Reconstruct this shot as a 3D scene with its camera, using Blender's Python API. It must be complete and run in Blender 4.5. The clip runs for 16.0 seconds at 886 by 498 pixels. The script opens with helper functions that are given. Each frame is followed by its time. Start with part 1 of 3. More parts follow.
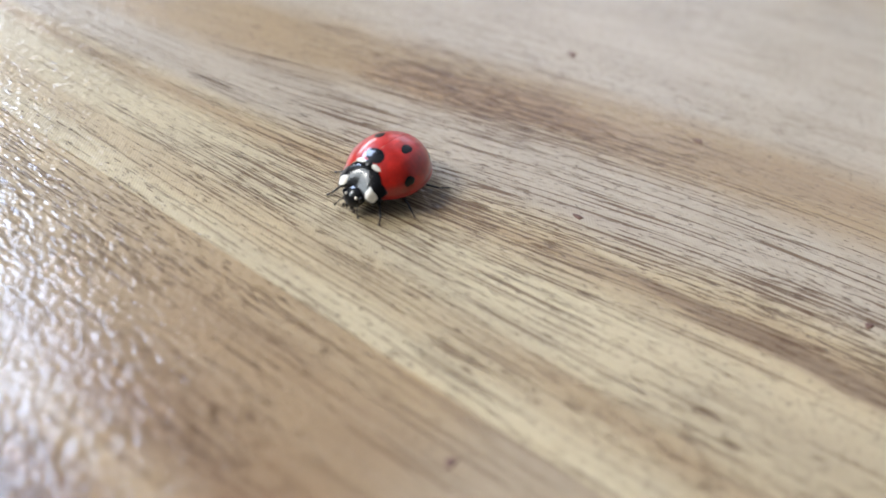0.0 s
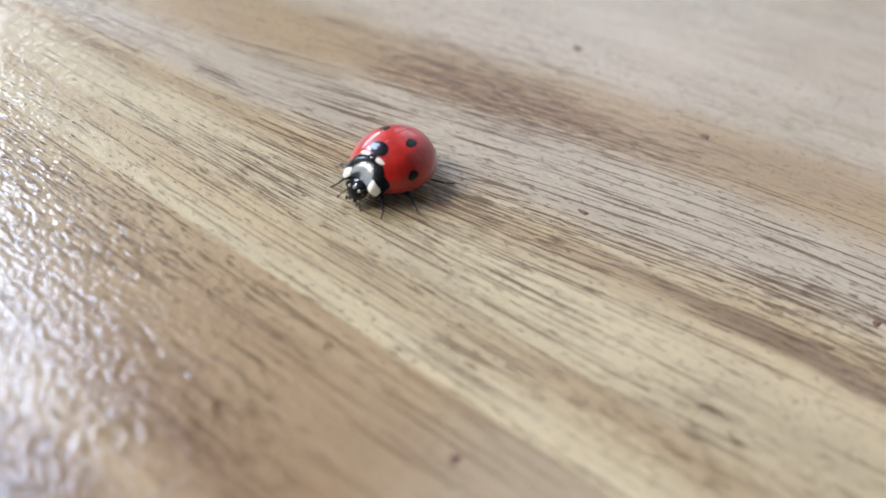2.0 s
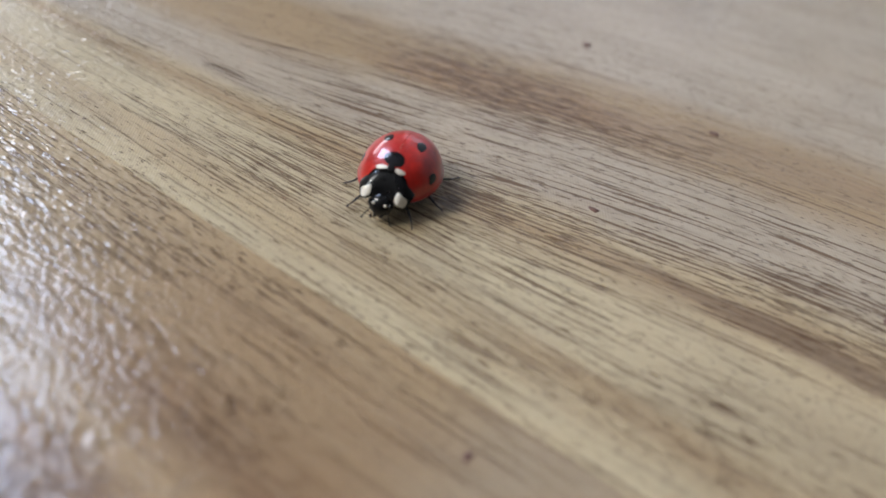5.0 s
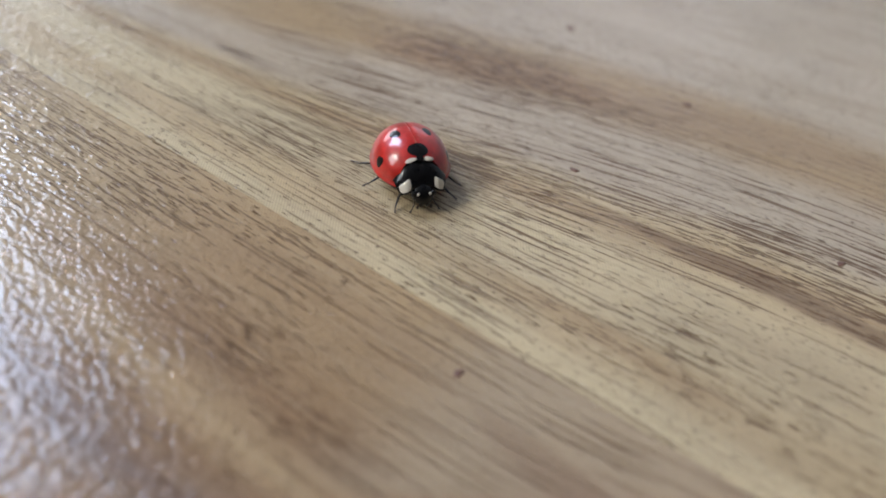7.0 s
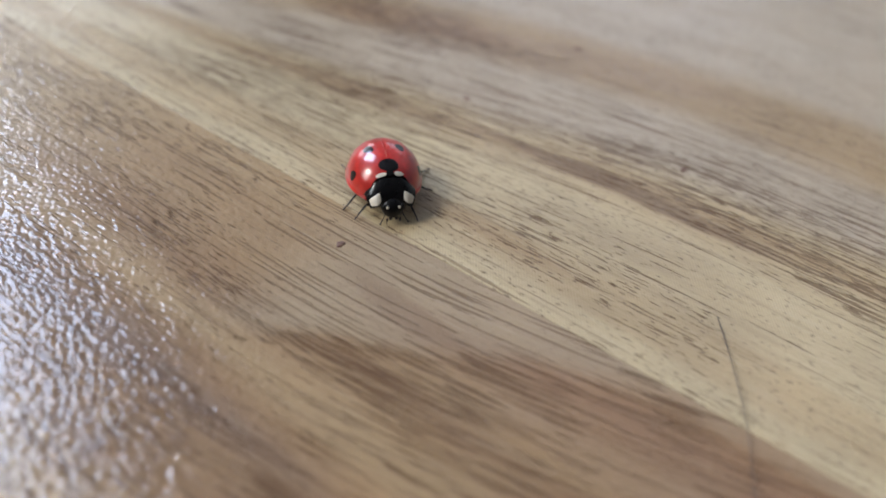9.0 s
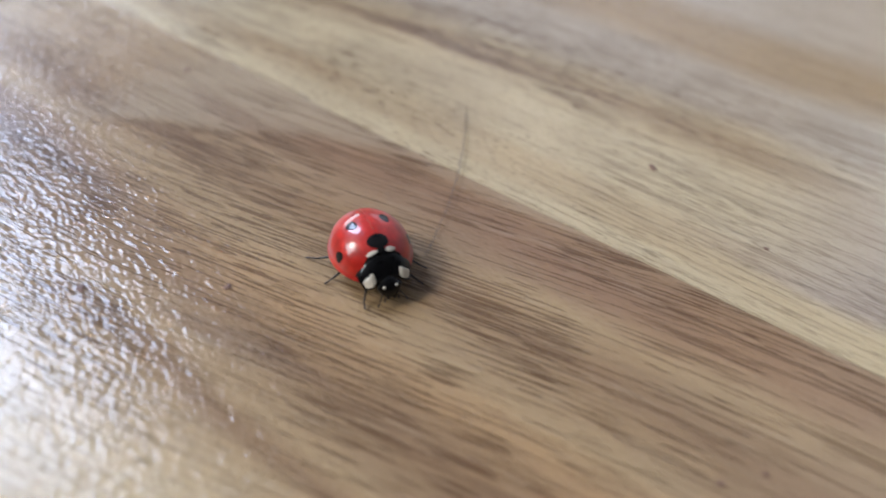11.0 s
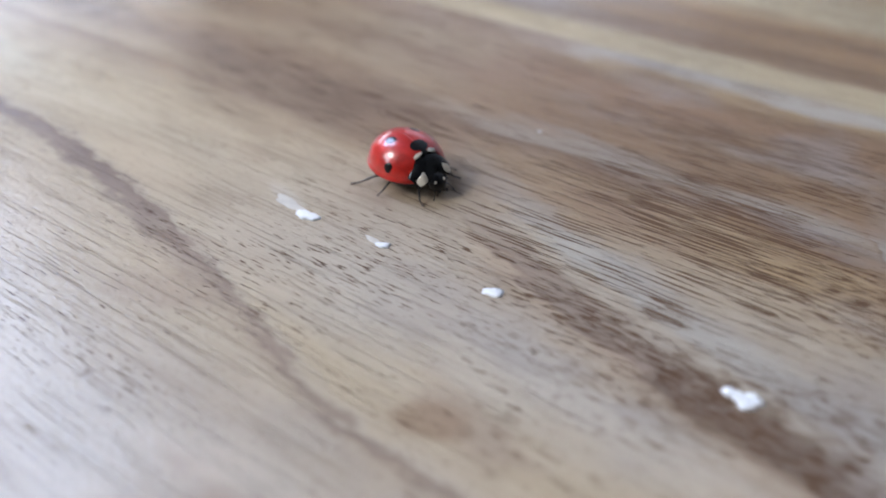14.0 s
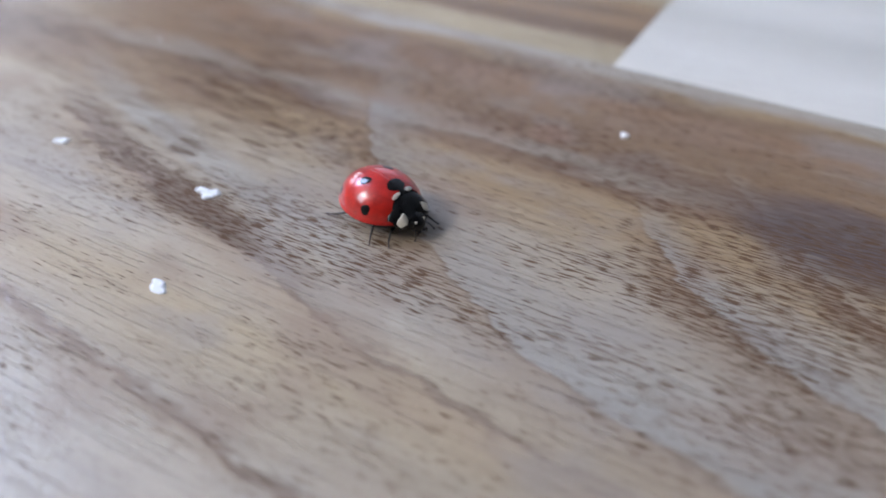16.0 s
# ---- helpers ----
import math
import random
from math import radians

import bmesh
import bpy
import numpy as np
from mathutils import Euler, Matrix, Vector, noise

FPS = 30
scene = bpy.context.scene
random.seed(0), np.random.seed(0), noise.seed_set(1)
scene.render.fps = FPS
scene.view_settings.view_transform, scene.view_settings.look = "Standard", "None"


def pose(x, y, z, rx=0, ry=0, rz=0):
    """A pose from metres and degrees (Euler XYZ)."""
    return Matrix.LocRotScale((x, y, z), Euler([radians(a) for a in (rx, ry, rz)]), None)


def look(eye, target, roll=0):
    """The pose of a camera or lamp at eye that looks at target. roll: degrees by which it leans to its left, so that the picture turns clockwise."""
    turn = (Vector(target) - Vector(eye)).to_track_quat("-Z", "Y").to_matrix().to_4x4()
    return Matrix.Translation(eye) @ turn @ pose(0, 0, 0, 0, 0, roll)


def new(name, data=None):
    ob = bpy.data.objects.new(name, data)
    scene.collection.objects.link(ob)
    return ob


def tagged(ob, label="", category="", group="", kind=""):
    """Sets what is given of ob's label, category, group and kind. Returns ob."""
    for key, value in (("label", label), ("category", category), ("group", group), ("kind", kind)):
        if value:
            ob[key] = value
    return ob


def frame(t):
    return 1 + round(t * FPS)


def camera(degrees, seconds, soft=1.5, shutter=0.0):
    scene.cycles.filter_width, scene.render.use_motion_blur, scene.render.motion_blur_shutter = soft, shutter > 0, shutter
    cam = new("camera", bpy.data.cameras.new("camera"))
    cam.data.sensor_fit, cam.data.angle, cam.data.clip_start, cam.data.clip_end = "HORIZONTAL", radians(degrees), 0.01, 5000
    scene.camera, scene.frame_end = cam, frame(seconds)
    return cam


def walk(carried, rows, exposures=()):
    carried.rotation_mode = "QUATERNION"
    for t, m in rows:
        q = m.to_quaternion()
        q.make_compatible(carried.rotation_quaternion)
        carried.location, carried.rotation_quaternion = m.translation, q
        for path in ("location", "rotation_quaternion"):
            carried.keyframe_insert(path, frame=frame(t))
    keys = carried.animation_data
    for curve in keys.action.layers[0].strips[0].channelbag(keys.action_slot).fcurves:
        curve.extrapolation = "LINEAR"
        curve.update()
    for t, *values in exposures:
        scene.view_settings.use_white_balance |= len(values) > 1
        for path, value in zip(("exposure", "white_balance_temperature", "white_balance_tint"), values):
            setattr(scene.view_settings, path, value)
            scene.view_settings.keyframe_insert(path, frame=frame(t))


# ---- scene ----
MM = 0.001
cam = camera(57.9, 16.0, soft=1.7, shutter=0.3)
cam.data.dof.use_dof = True
cam.data.dof.focus_distance = 0.0475
cam.data.dof.aperture_fstop = 22.0
walk(cam, [
    (0, pose(0.01434, -0.02022, 0.03000, 46.91, -6.07, 35.33)),
    (0.5, pose(0.01422, -0.02005, 0.02991, 46.64, -6.06, 35.41)),
    (1, pose(0.01429, -0.02011, 0.03002, 46.63, -6.03, 35.57)),
    (1.5, pose(0.01423, -0.02007, 0.02994, 46.58, -6.01, 35.64)),
    (2, pose(0.01417, -0.02007, 0.02986, 46.46, -6.09, 35.67)),
    (2.5, pose(0.01421, -0.02010, 0.02987, 46.39, -5.99, 35.72)),
    (3, pose(0.01422, -0.02008, 0.02983, 46.31, -5.96, 35.79)),
    (3.5, pose(0.01419, -0.02009, 0.02979, 46.19, -5.92, 35.91)),
    (4, pose(0.01405, -0.02032, 0.02982, 46.19, -6.03, 35.89)),
    (6.3, pose(0.01340, -0.02038, 0.03027, 46.04, -6.16, 35.78)),
    (6.5, pose(0.01430, -0.02112, 0.03040, 46.55, -6.08, 35.73)),
    (7, pose(0.01738, -0.02462, 0.03053, 47.03, -5.45, 35.53)),
    (7.5, pose(0.01980, -0.02679, 0.03097, 47.54, -5.12, 35.33)),
    (8, pose(0.02175, -0.02723, 0.03146, 48.11, -5.18, 35.29)),
    (8.2, pose(0.02258, -0.02744, 0.03167, 48.20, -5.14, 35.34)),
    (10.3, pose(0.04286, -0.03430, 0.03281, 45.79, -3.20, 37.12)),
    (10.5, pose(0.04407, -0.03512, 0.03290, 45.95, -3.12, 37.24)),
    (11, pose(0.05430, -0.03574, 0.03309, 46.91, -2.02, 36.77)),
    (11.5, pose(0.06639, -0.04410, 0.03311, 47.98, -0.73, 36.77)),
    (12, pose(0.07431, -0.04933, 0.03317, 48.17, -0.62, 36.54)),
    (12.2, pose(0.07910, -0.04845, 0.03230, 48.90, -0.40, 37.00)),
    (12.5, pose(0.08630, -0.04713, 0.03096, 50.02, -0.08, 36.05)),
    (13, pose(0.09465, -0.04978, 0.03177, 49.76, -0.43, 34.12)),
    (13.2, pose(0.09930, -0.05244, 0.03165, 50.85, 0.02, 34.11)),
    (13.5, pose(0.10627, -0.05642, 0.03146, 49.85, 0.70, 34.09)),
    (14, pose(0.11533, -0.06017, 0.02909, 51.88, 1.24, 35.60)),
    (14.5, pose(0.12215, -0.05867, 0.02972, 51.72, 1.01, 34.44)),
    (15, pose(0.12945, -0.06028, 0.03004, 51.65, 0.18, 32.77)),
    (15.5, pose(0.13690, -0.06199, 0.03008, 51.73, 0.15, 31.17)),
    (16, pose(0.14647, -0.06257, 0.03023, 51.56, -0.39, 29.28)),
], exposures=[
    (0, 0.60, 6550, 9), (2.5, 0.60, 6550, 9), (3.5, 0.11, 6750, 10), (6.5, 0.11, 6750, 10), (8, 0.11, 6750, 10), (10.3, 0.27, 6750, 10),
    (11, 0.23, 6650, 11), (12, 0.09, 6550, 11), (13, 0.25, 6400, 12), (14, 0.25, 6250, 12), (15.5, 0.26, 6170, 13), (16, 0.32, 6150, 13)])

# ---- light: an overcast sky behind the windows ----
world = bpy.data.worlds.new("world")
scene.world = world
world.use_nodes = True
wn = world.node_tree
sky = wn.nodes.new("ShaderNodeTexSky")
sky.sky_type, sky.sun_disc = "NISHITA", False
sky.sun_elevation, sky.sun_rotation = radians(38), radians(200)
wn.links.new(sky.outputs[0], wn.nodes["Background"].inputs[0])
wn.nodes["Background"].inputs[1].default_value = 0.12

sun = new("sun", bpy.data.lights.new("sun", "SUN"))
sun.data.energy, sun.data.angle, sun.data.color = 0.8, radians(12), (1.0, 0.96, 0.9)
sun.matrix_world = look((0, 0, 3), (1.2, 1.0, 1.6))

WALL_X = -0.85          # inner face of the window wall
# the windows in it, the low third one added for haze on the table: y from, y to, z from, z to, lamp watts, colour of
# the sky light
WINDOWS = ((-0.12, 0.37, 0.48, 1.34, 17.0, (0.55, 0.69, 1.0)), (-1.34, -0.54, 0.42, 1.58, 15.5, (0.84, 0.93, 1.0)), (0.08, 0.74, 0.14, 0.42, 1.8, (0.82, 0.88, 1.0)))

for y0, y1, z0, z1, watts, tint in WINDOWS:
    lamp = new("window_light", bpy.data.lights.new("window_light", "AREA"))
    lamp.data.shape, lamp.data.size, lamp.data.size_y = "RECTANGLE", y1 - y0 - 0.1, z1 - z0 - 0.1
    lamp.data.energy, lamp.data.color = watts, tint
    zc, yc = (z0 + z1) / 2, (y0 + y1) / 2
    lamp.matrix_world = look((WALL_X - 0.06, yc, zc), (WALL_X + 1, yc, zc))

WALL_Y = 0.95           # inner face of the far wall; its one low unseen window of weaker light is added for haze
NORTH = (-0.82, -0.14, 0.22, 0.66)
lamp = new("window_light", bpy.data.lights.new("window_light", "AREA"))
lamp.data.shape, lamp.data.size, lamp.data.size_y = "RECTANGLE", NORTH[1] - NORTH[0] - 0.1, NORTH[3] - NORTH[2] - 0.1
lamp.data.energy, lamp.data.color = 0.6, (0.90, 0.88, 1.0)
xc, zc = (NORTH[0] + NORTH[1]) / 2, (NORTH[2] + NORTH[3]) / 2
lamp.matrix_world = look((xc, WALL_Y + 0.06, zc), (xc, WALL_Y - 1, zc))


# ---- materials ----
class Nodes:
    """Short hand for building one node material."""

    def __init__(self, name):
        self.mat = bpy.data.materials.new(name)
        self.mat.use_nodes = True
        self.tree = self.mat.node_tree
        self.bsdf = self.tree.nodes["Principled BSDF"]

    def node(self, kind):
        return self.tree.nodes.new(kind)

    def feed(self, socket, value):
        if isinstance(value, bpy.types.NodeSocket):
            self.tree.links.new(value, socket)
        else:
            socket.default_value = value

    def math(self, op, a, b=0.0, c=0.0):
        n = self.node("ShaderNodeMath")
        n.operation = op
        for s, v in zip(n.inputs, (a, b, c)):
            self.feed(s, v)
        return n.outputs[0]

    def smooth(self, x, lo, hi, a=0.0, b=1.0):
        n = self.node("ShaderNodeMapRange")
        n.interpolation_type = "SMOOTHSTEP"
        for s, v in zip(n.inputs, (x, lo, hi, a, b)):
            self.feed(s, v)
        return n.outputs[0]

    def noise(self, vec, scale=1.0, detail=2.0, rough=0.5):
        n = self.node("ShaderNodeTexNoise")
        self.feed(n.inputs["Vector"], vec)
        n.inputs["Scale"].default_value = scale
        n.inputs["Detail"].default_value = detail
        n.inputs["Roughness"].default_value = rough
        return n.outputs[0]

    def vec(self, x, y, z=0.0):
        n = self.node("ShaderNodeCombineXYZ")
        for s, v in zip(n.inputs, (x, y, z)):
            self.feed(s, v)
        return n.outputs[0]

    def ramp(self, x, lo, hi, stops, interp="LINEAR"):
        t = self.node("ShaderNodeMapRange")
        for s, v in zip(t.inputs, (x, lo, hi, 0.0, 1.0)):
            self.feed(s, v)
        n = self.node("ShaderNodeValToRGB")
        n.color_ramp.interpolation = interp
        el = n.color_ramp.elements
        for i, (p, col) in enumerate(stops):
            q = (p - lo) / (hi - lo)
            e = el[i] if i < 2 else el.new(q)
            e.position, e.color = q, (*col, 1)
        self.feed(n.inputs[0], t.outputs[0])
        return n.outputs[0]

    def follow(self, x, knots, lo=-60.0):
        """The height of a line through knots (x, y), y from lo to 0, for every x."""
        stops = [(a, ((b - lo) / -lo,) * 3) for a, b in knots]
        return self.math("MULTIPLY_ADD", self.ramp(x, knots[0][0], knots[-1][0], stops), -lo, lo)

    def mix(self, fac, a, b, blend="MIX"):
        n = self.node("ShaderNodeMix")
        n.data_type, n.blend_type = "RGBA", blend
        self.feed(n.inputs[0], fac)
        self.feed(n.inputs[6], a)
        self.feed(n.inputs[7], b)
        return n.outputs[2]

    def bump(self, height, dist, strength=1.0, normal=None):
        n = self.node("ShaderNodeBump")
        self.feed(n.inputs["Height"], height)
        n.inputs["Distance"].default_value, n.inputs["Strength"].default_value = dist, strength
        if normal is not None:
            self.feed(n.inputs["Normal"], normal)
        return n.outputs[0]


CREAM, LIGHT, TAN = (0.590, 0.462, 0.275), (0.540, 0.400, 0.225), (0.415, 0.277, 0.143)
GREY, BROWN, RED = (0.490, 0.385, 0.268), (0.281, 0.165, 0.082), (0.322, 0.183, 0.093)
ORANGE, ASH = (0.426, 0.256, 0.120), (0.57, 0.48, 0.37)
PLUM, UMBER = (0.220, 0.140, 0.095), (0.350, 0.222, 0.112)
MAUVE, PALE_TAN = (0.46, 0.375, 0.305), (0.59, 0.51, 0.40)
PALE, SILVER = (0.72, 0.68, 0.60), (0.50, 0.43, 0.34)


def wood(name, kind):
    """Lacquered, close-grained wood; the grain runs along x. kind picks the figure of the stave."""
    m = Nodes(name)
    pos = m.node("ShaderNodeNewGeometry").outputs["Position"]
    sep = m.node("ShaderNodeSeparateXYZ")
    m.feed(sep.inputs[0], pos)
    x, y = (m.math("MULTIPLY", s, 1000.0) for s in sep.outputs[:2])
    if kind == "plain":
        rnd = m.node("ShaderNodeObjectInfo").outputs["Random"]
        x = m.math("MULTIPLY_ADD", rnd, 900.0, x)
        y = m.math("MULTIPLY_ADD", rnd, 370.0, y)
    # slow waver of the rings, and a finer one
    wav = m.math("SUBTRACT", m.noise(m.vec(m.math("MULTIPLY", x, 0.03), m.math("MULTIPLY", y, 0.09)), 1.0, 2.0), 0.5)
    wav2 = m.math("SUBTRACT", m.noise(m.vec(m.math("MULTIPLY", x, 0.10), m.math("MULTIPLY", y, 0.40)), 1.0, 3.0), 0.5)
    v = y
    if kind == "light":
        # the rings fan away from the glue line towards one end
        fan = m.math("MULTIPLY", m.smooth(y, 1.5, 14.0), m.smooth(x, -60.0, 26.0, 17.0, 0.0))
        v = m.math("ADD", v, fan)
    grain = v
    if kind == "brown":
        # the fibres run out against the glue line on this stretch
        grain = m.math("SUBTRACT", v, m.smooth(x, 5.0, 62.0, 0.0, 8.0))
    amp = {"light": 2.4, "brown": 4.0, "pale": 3.0, "plain": 8.0}[kind]
    v = m.math("MULTIPLY_ADD", wav, amp, v)
    v = m.math("MULTIPLY_ADD", wav2, 2.2, v)
    if kind == "light":
        col = m.ramp(v, -2.0, 72.0, [
            (-2, LIGHT), (0.3, CREAM), (1.3, CREAM), (2.2, LIGHT), (3.2, LIGHT), (4.6, LIGHT), (6.0, CREAM), (8.5, CREAM), (11.0, CREAM),
            (13.0, LIGHT), (14.8, TAN), (16.4, LIGHT), (19.0, GREY), (24.0, GREY), (27.0, TAN), (29.2, TAN),
            (31.5, TAN), (35.0, GREY), (45.0, GREY), (58.0, GREY), (72.0, TAN)])
        ochre = m.ramp(v, -2.0, 60.0, [
            (-2, SILVER), (1.2, CREAM), (3.8, CREAM), (5.0, BROWN), (7.0, BROWN), (9.0, ORANGE), (11.5, BROWN), (13.0, ORANGE), (16.0, CREAM), (20.0, CREAM),
            (24.0, TAN), (28.0, BROWN), (36.0, ORANGE), (44.0, BROWN), (60.0, TAN)])
        middle = m.ramp(v, -2.0, 60.0, [
            (-2, GREY), (0.4, CREAM), (3.0, CREAM), (4.4, MAUVE), (8.0, MAUVE), (11.5, MAUVE), (13.5, PALE_TAN), (24.0, PALE_TAN), (29.0, TAN), (40.0, GREY), (60.0, GREY)])
        col = m.mix(m.smooth(m.math("MULTIPLY_ADD", wav, 14.0, x), 42.0, 62.0), col, middle)
        col = m.mix(m.smooth(m.math("MULTIPLY_ADD", wav2, 14.0, x), 72.0, 96.0), col, ochre)
    elif kind == "brown":
        # straight-grained stretch, in two figures that pass into one another
        bands = m.ramp(v, -62.0, 2.0, [
            (-62, TAN), (-55, LIGHT), (-47, LIGHT), (-41, LIGHT), (-35.0, LIGHT), (-30, CREAM), (-26.5, LIGHT),
            (-24.2, TAN), (-22.8, BROWN), (-21.5, TAN), (-19, BROWN), (-15.5, ORANGE), (-13, TAN), (-9, BROWN), (-6, TAN), (-3.2, RED), (-1.2, RED), (2, BROWN)])
        near = m.ramp(v, -40.0, 2.0, [(-40, TAN), (-27, TAN), (-22.5, TAN), (-20.0, BROWN), (-17.6, BROWN), (-16.2, PLUM), (-14.0, BROWN), (-12.2, TAN), (-9.5, BROWN), (-5.5, UMBER), (-2.5, UMBER), (-0.8, TAN), (2, TAN)])
        near = m.mix(m.smooth(x, -6.0, -26.0, 0.0, 0.8), near, (*LIGHT, 1))
        bands = m.mix(m.smooth(m.math("MULTIPLY_ADD", wav, 12.0, x), 6.0, 26.0), near, bands)
        bands = m.mix(m.smooth(x, 46.0, 74.0, 0.0, 0.40), bands, (0.50, 0.40, 0.29, 1))
        # a smooth pale tongue against the glue line, where the pores stop short
        edge = m.follow(x, ((-30.0, -22.0), (2.0, -13.5), (12.0, -8.0), (20.0, -3.4), (27.0, -0.6), (60.0, 0.0)))
        tongue = m.math("MULTIPLY", m.smooth(m.math("SUBTRACT", m.math("MULTIPLY_ADD", wav2, 3.0, y), edge), -0.6, 1.2), m.smooth(x, 2.0, 9.0))
        bands = m.mix(m.math("MULTIPLY", tongue, 0.75), bands, (0.41, 0.31, 0.20, 1))
        # the wavering edge shared by the rings
        jag = m.math("SUBTRACT", m.noise(m.vec(m.math("MULTIPLY", x, 0.45), m.math("MULTIPLY", y, 1.3), 8.0), 1.0, 3.0), 0.5)
        wob = m.math("MULTIPLY_ADD", jag, 2.4, m.math("MULTIPLY_ADD", wav2, 1.2, y))
        # ground of the arched end: brown by the glue line, ashen below
        top = m.ramp(m.math("MULTIPLY_ADD", wav2, 5.0, y), -60.0, 0.0, [
            (-60, ASH), (-50, ASH), (-46, GREY), (-41, LIGHT), (-36, ASH), (-31, GREY), (-26, GREY), (-22, TAN), (-19.5, TAN), (-17.9, BROWN), (-17.3, (0.22, 0.13, 0.075)),
            (-16.7, (0.37, 0.295, 0.22)), (-15.4, (0.35, 0.27, 0.195)), (-14.2, BROWN), (-9.5, BROWN), (-6.5, RED), (-4.2, BROWN), (-2.6, TAN), (-1.6, SILVER), (0, SILVER)])
        col = m.mix(m.smooth(m.math("MULTIPLY_ADD", wav, 10.0, x), 72.0, 94.0), bands, top)
        dots = None
        # each ring: its line, reach and tone of the porous side below it, reach of the silvery side above it, from where on
        for knots, down, tone, up, shine, width, begin, full in (
                (((20, -34.8), (45, -34.3), (61, -34.8), (71, -36.3), (80, -38.5), (88, -41.0), (96, -43.4), (105, -44.4), (114, -45.7), (126, -47.2), (150, -50)),
                 1.6, (0.36, 0.24, 0.14), 1.2, 0.25, 0.55, 24.0, 46.0),
                (((80, -22.0), (93, -27.6), (101, -31.0), (108, -33.0), (115, -34.8), (121, -36.2), (127, -38.4), (136, -39.8), (146, -41), (160, -43)),
                 4.0, (0.42, 0.27, 0.14), 2.6, 0.0, 0.45, 88.0, 100.0),
                (((110, -9.0), (113, -15.0), (115, -17.8), (118.5, -22.8), (122, -25.6), (126.7, -29.2), (132.5, -33.0), (136, -35.2), (143, -36.8), (148, -38.0), (165, -41)),
                 6.5, (0.35, 0.225, 0.125), 8.0, 0.70, 0.28, 112.0, 116.0),
                (((132, -11.0), (136, -16.5), (137.2, -20.0), (139.7, -23.2), (142.6, -26.2), (147.8, -29.2), (153, -31.2), (170, -35)),
                 6.0, (0.29, 0.175, 0.095), 4.5, 0.85, 0.30, 135.0, 141.0),
                (((138, -9.0), (142, -14.0), (146.6, -19.0), (152.4, -24.2), (160, -27), (175, -30)), 4.0, (0.24, 0.15, 0.10), 3.0, 0.4, 0.3, 139.0, 144.0)):
            d = m.math("SUBTRACT", wob, m.follow(x, knots))
            here = m.smooth(x, begin, full)
            porous = m.math("MULTIPLY", m.math("MULTIPLY", m.smooth(d, -down, -0.1), m.smooth(d, 0.25, -0.05)), here)
            col = m.mix(m.math("MULTIPLY", porous, 0.75), col, (*tone, 1))
            pale = m.math("MULTIPLY", m.math("MULTIPLY", m.smooth(d, 0.0, 0.35), m.smooth(d, up, up * 0.1)), here)
            col = m.mix(m.math("MULTIPLY", pale, shine), col, (0.39, 0.345, 0.295, 1))
            line_ = m.math("MULTIPLY", m.smooth(m.math("ABSOLUTE", d), width, width * 0.2), here)
            col = m.mix(m.math("MULTIPLY", line_, 0.62), col, (0.17, 0.088, 0.045, 1))
            if dots is None:
                # the lowest ring is a broad plum-brown band at first
                broad = m.math("MULTIPLY", m.smooth(m.math("ABSOLUTE", m.math("ADD", d, 0.6)), 1.35, 0.3), m.math("MULTIPLY", m.smooth(x, 26.0, 46.0, 0.0, 0.80), m.smooth(x, 92.0, 70.0)))
                col = m.mix(broad, col, (0.20, 0.125, 0.085, 1))
                dots = m.math("MULTIPLY", porous, 0.4)
            elif begin == 88.0:
                # a dark band lies on the second ring, with a silvery one beside it
                band = m.math("MULTIPLY", m.math("MULTIPLY", m.smooth(d, -0.5, 0.3), m.smooth(d, 3.1, 1.0)), m.math("MULTIPLY", here, m.smooth(x, 132.0, 118.0)))
                col = m.mix(m.math("MULTIPLY", band, 0.80), col, (0.195, 0.108, 0.060, 1))
                silver = m.math("MULTIPLY", m.math("MULTIPLY", m.smooth(d, 2.8, 4.0), m.smooth(d, 6.8, 4.8)), m.smooth(x, 82.0, 98.0))
                col = m.mix(m.math("MULTIPLY", silver, 0.7), col, (0.47, 0.425, 0.36, 1))
                dots = m.math("MAXIMUM", dots, band)
            else:
                dots = m.math("MAXIMUM", dots, porous)
    elif kind == "pale":
        col = m.ramp(v, -4.0, 60.0, [(-4, PALE), (6, PALE), (14, (0.58, 0.55, 0.48)), (22, PALE), (40, (0.56, 0.52, 0.44)), (60, PALE)])
    else:
        col = m.ramp(m.math("FRACT", m.math("DIVIDE", v, 46.0)), 0.0, 1.0, [
            (0, TAN), (0.2, LIGHT), (0.34, BROWN), (0.4, TAN), (0.62, GREY), (0.8, LIGHT), (0.9, BROWN), (1, TAN)])
    if kind == "brown":
        # grey and rosy clouds over the arched end
        cloud = m.noise(m.vec(m.math("MULTIPLY", x, 0.09), m.math("MULTIPLY", y, 0.16), 12.0), 1.0, 3.0)
        col = m.mix(m.math("MULTIPLY", m.smooth(cloud, 0.50, 0.66, 0.0, 0.55), m.smooth(x, 80.0, 105.0)), col, (0.36, 0.30, 0.26, 1))
        col = m.mix(m.math("MULTIPLY", m.smooth(cloud, 0.46, 0.34, 0.0, 0.45), m.smooth(x, 60.0, 90.0)), col, (0.33, 0.20, 0.125, 1))
        # the lower side turns ashen
        col = m.mix(m.math("MULTIPLY", m.smooth(x, 62.0, 92.0, 0.0, 0.26), m.smooth(y, -24.0, -32.0)), col, (0.50, 0.45, 0.39, 1))
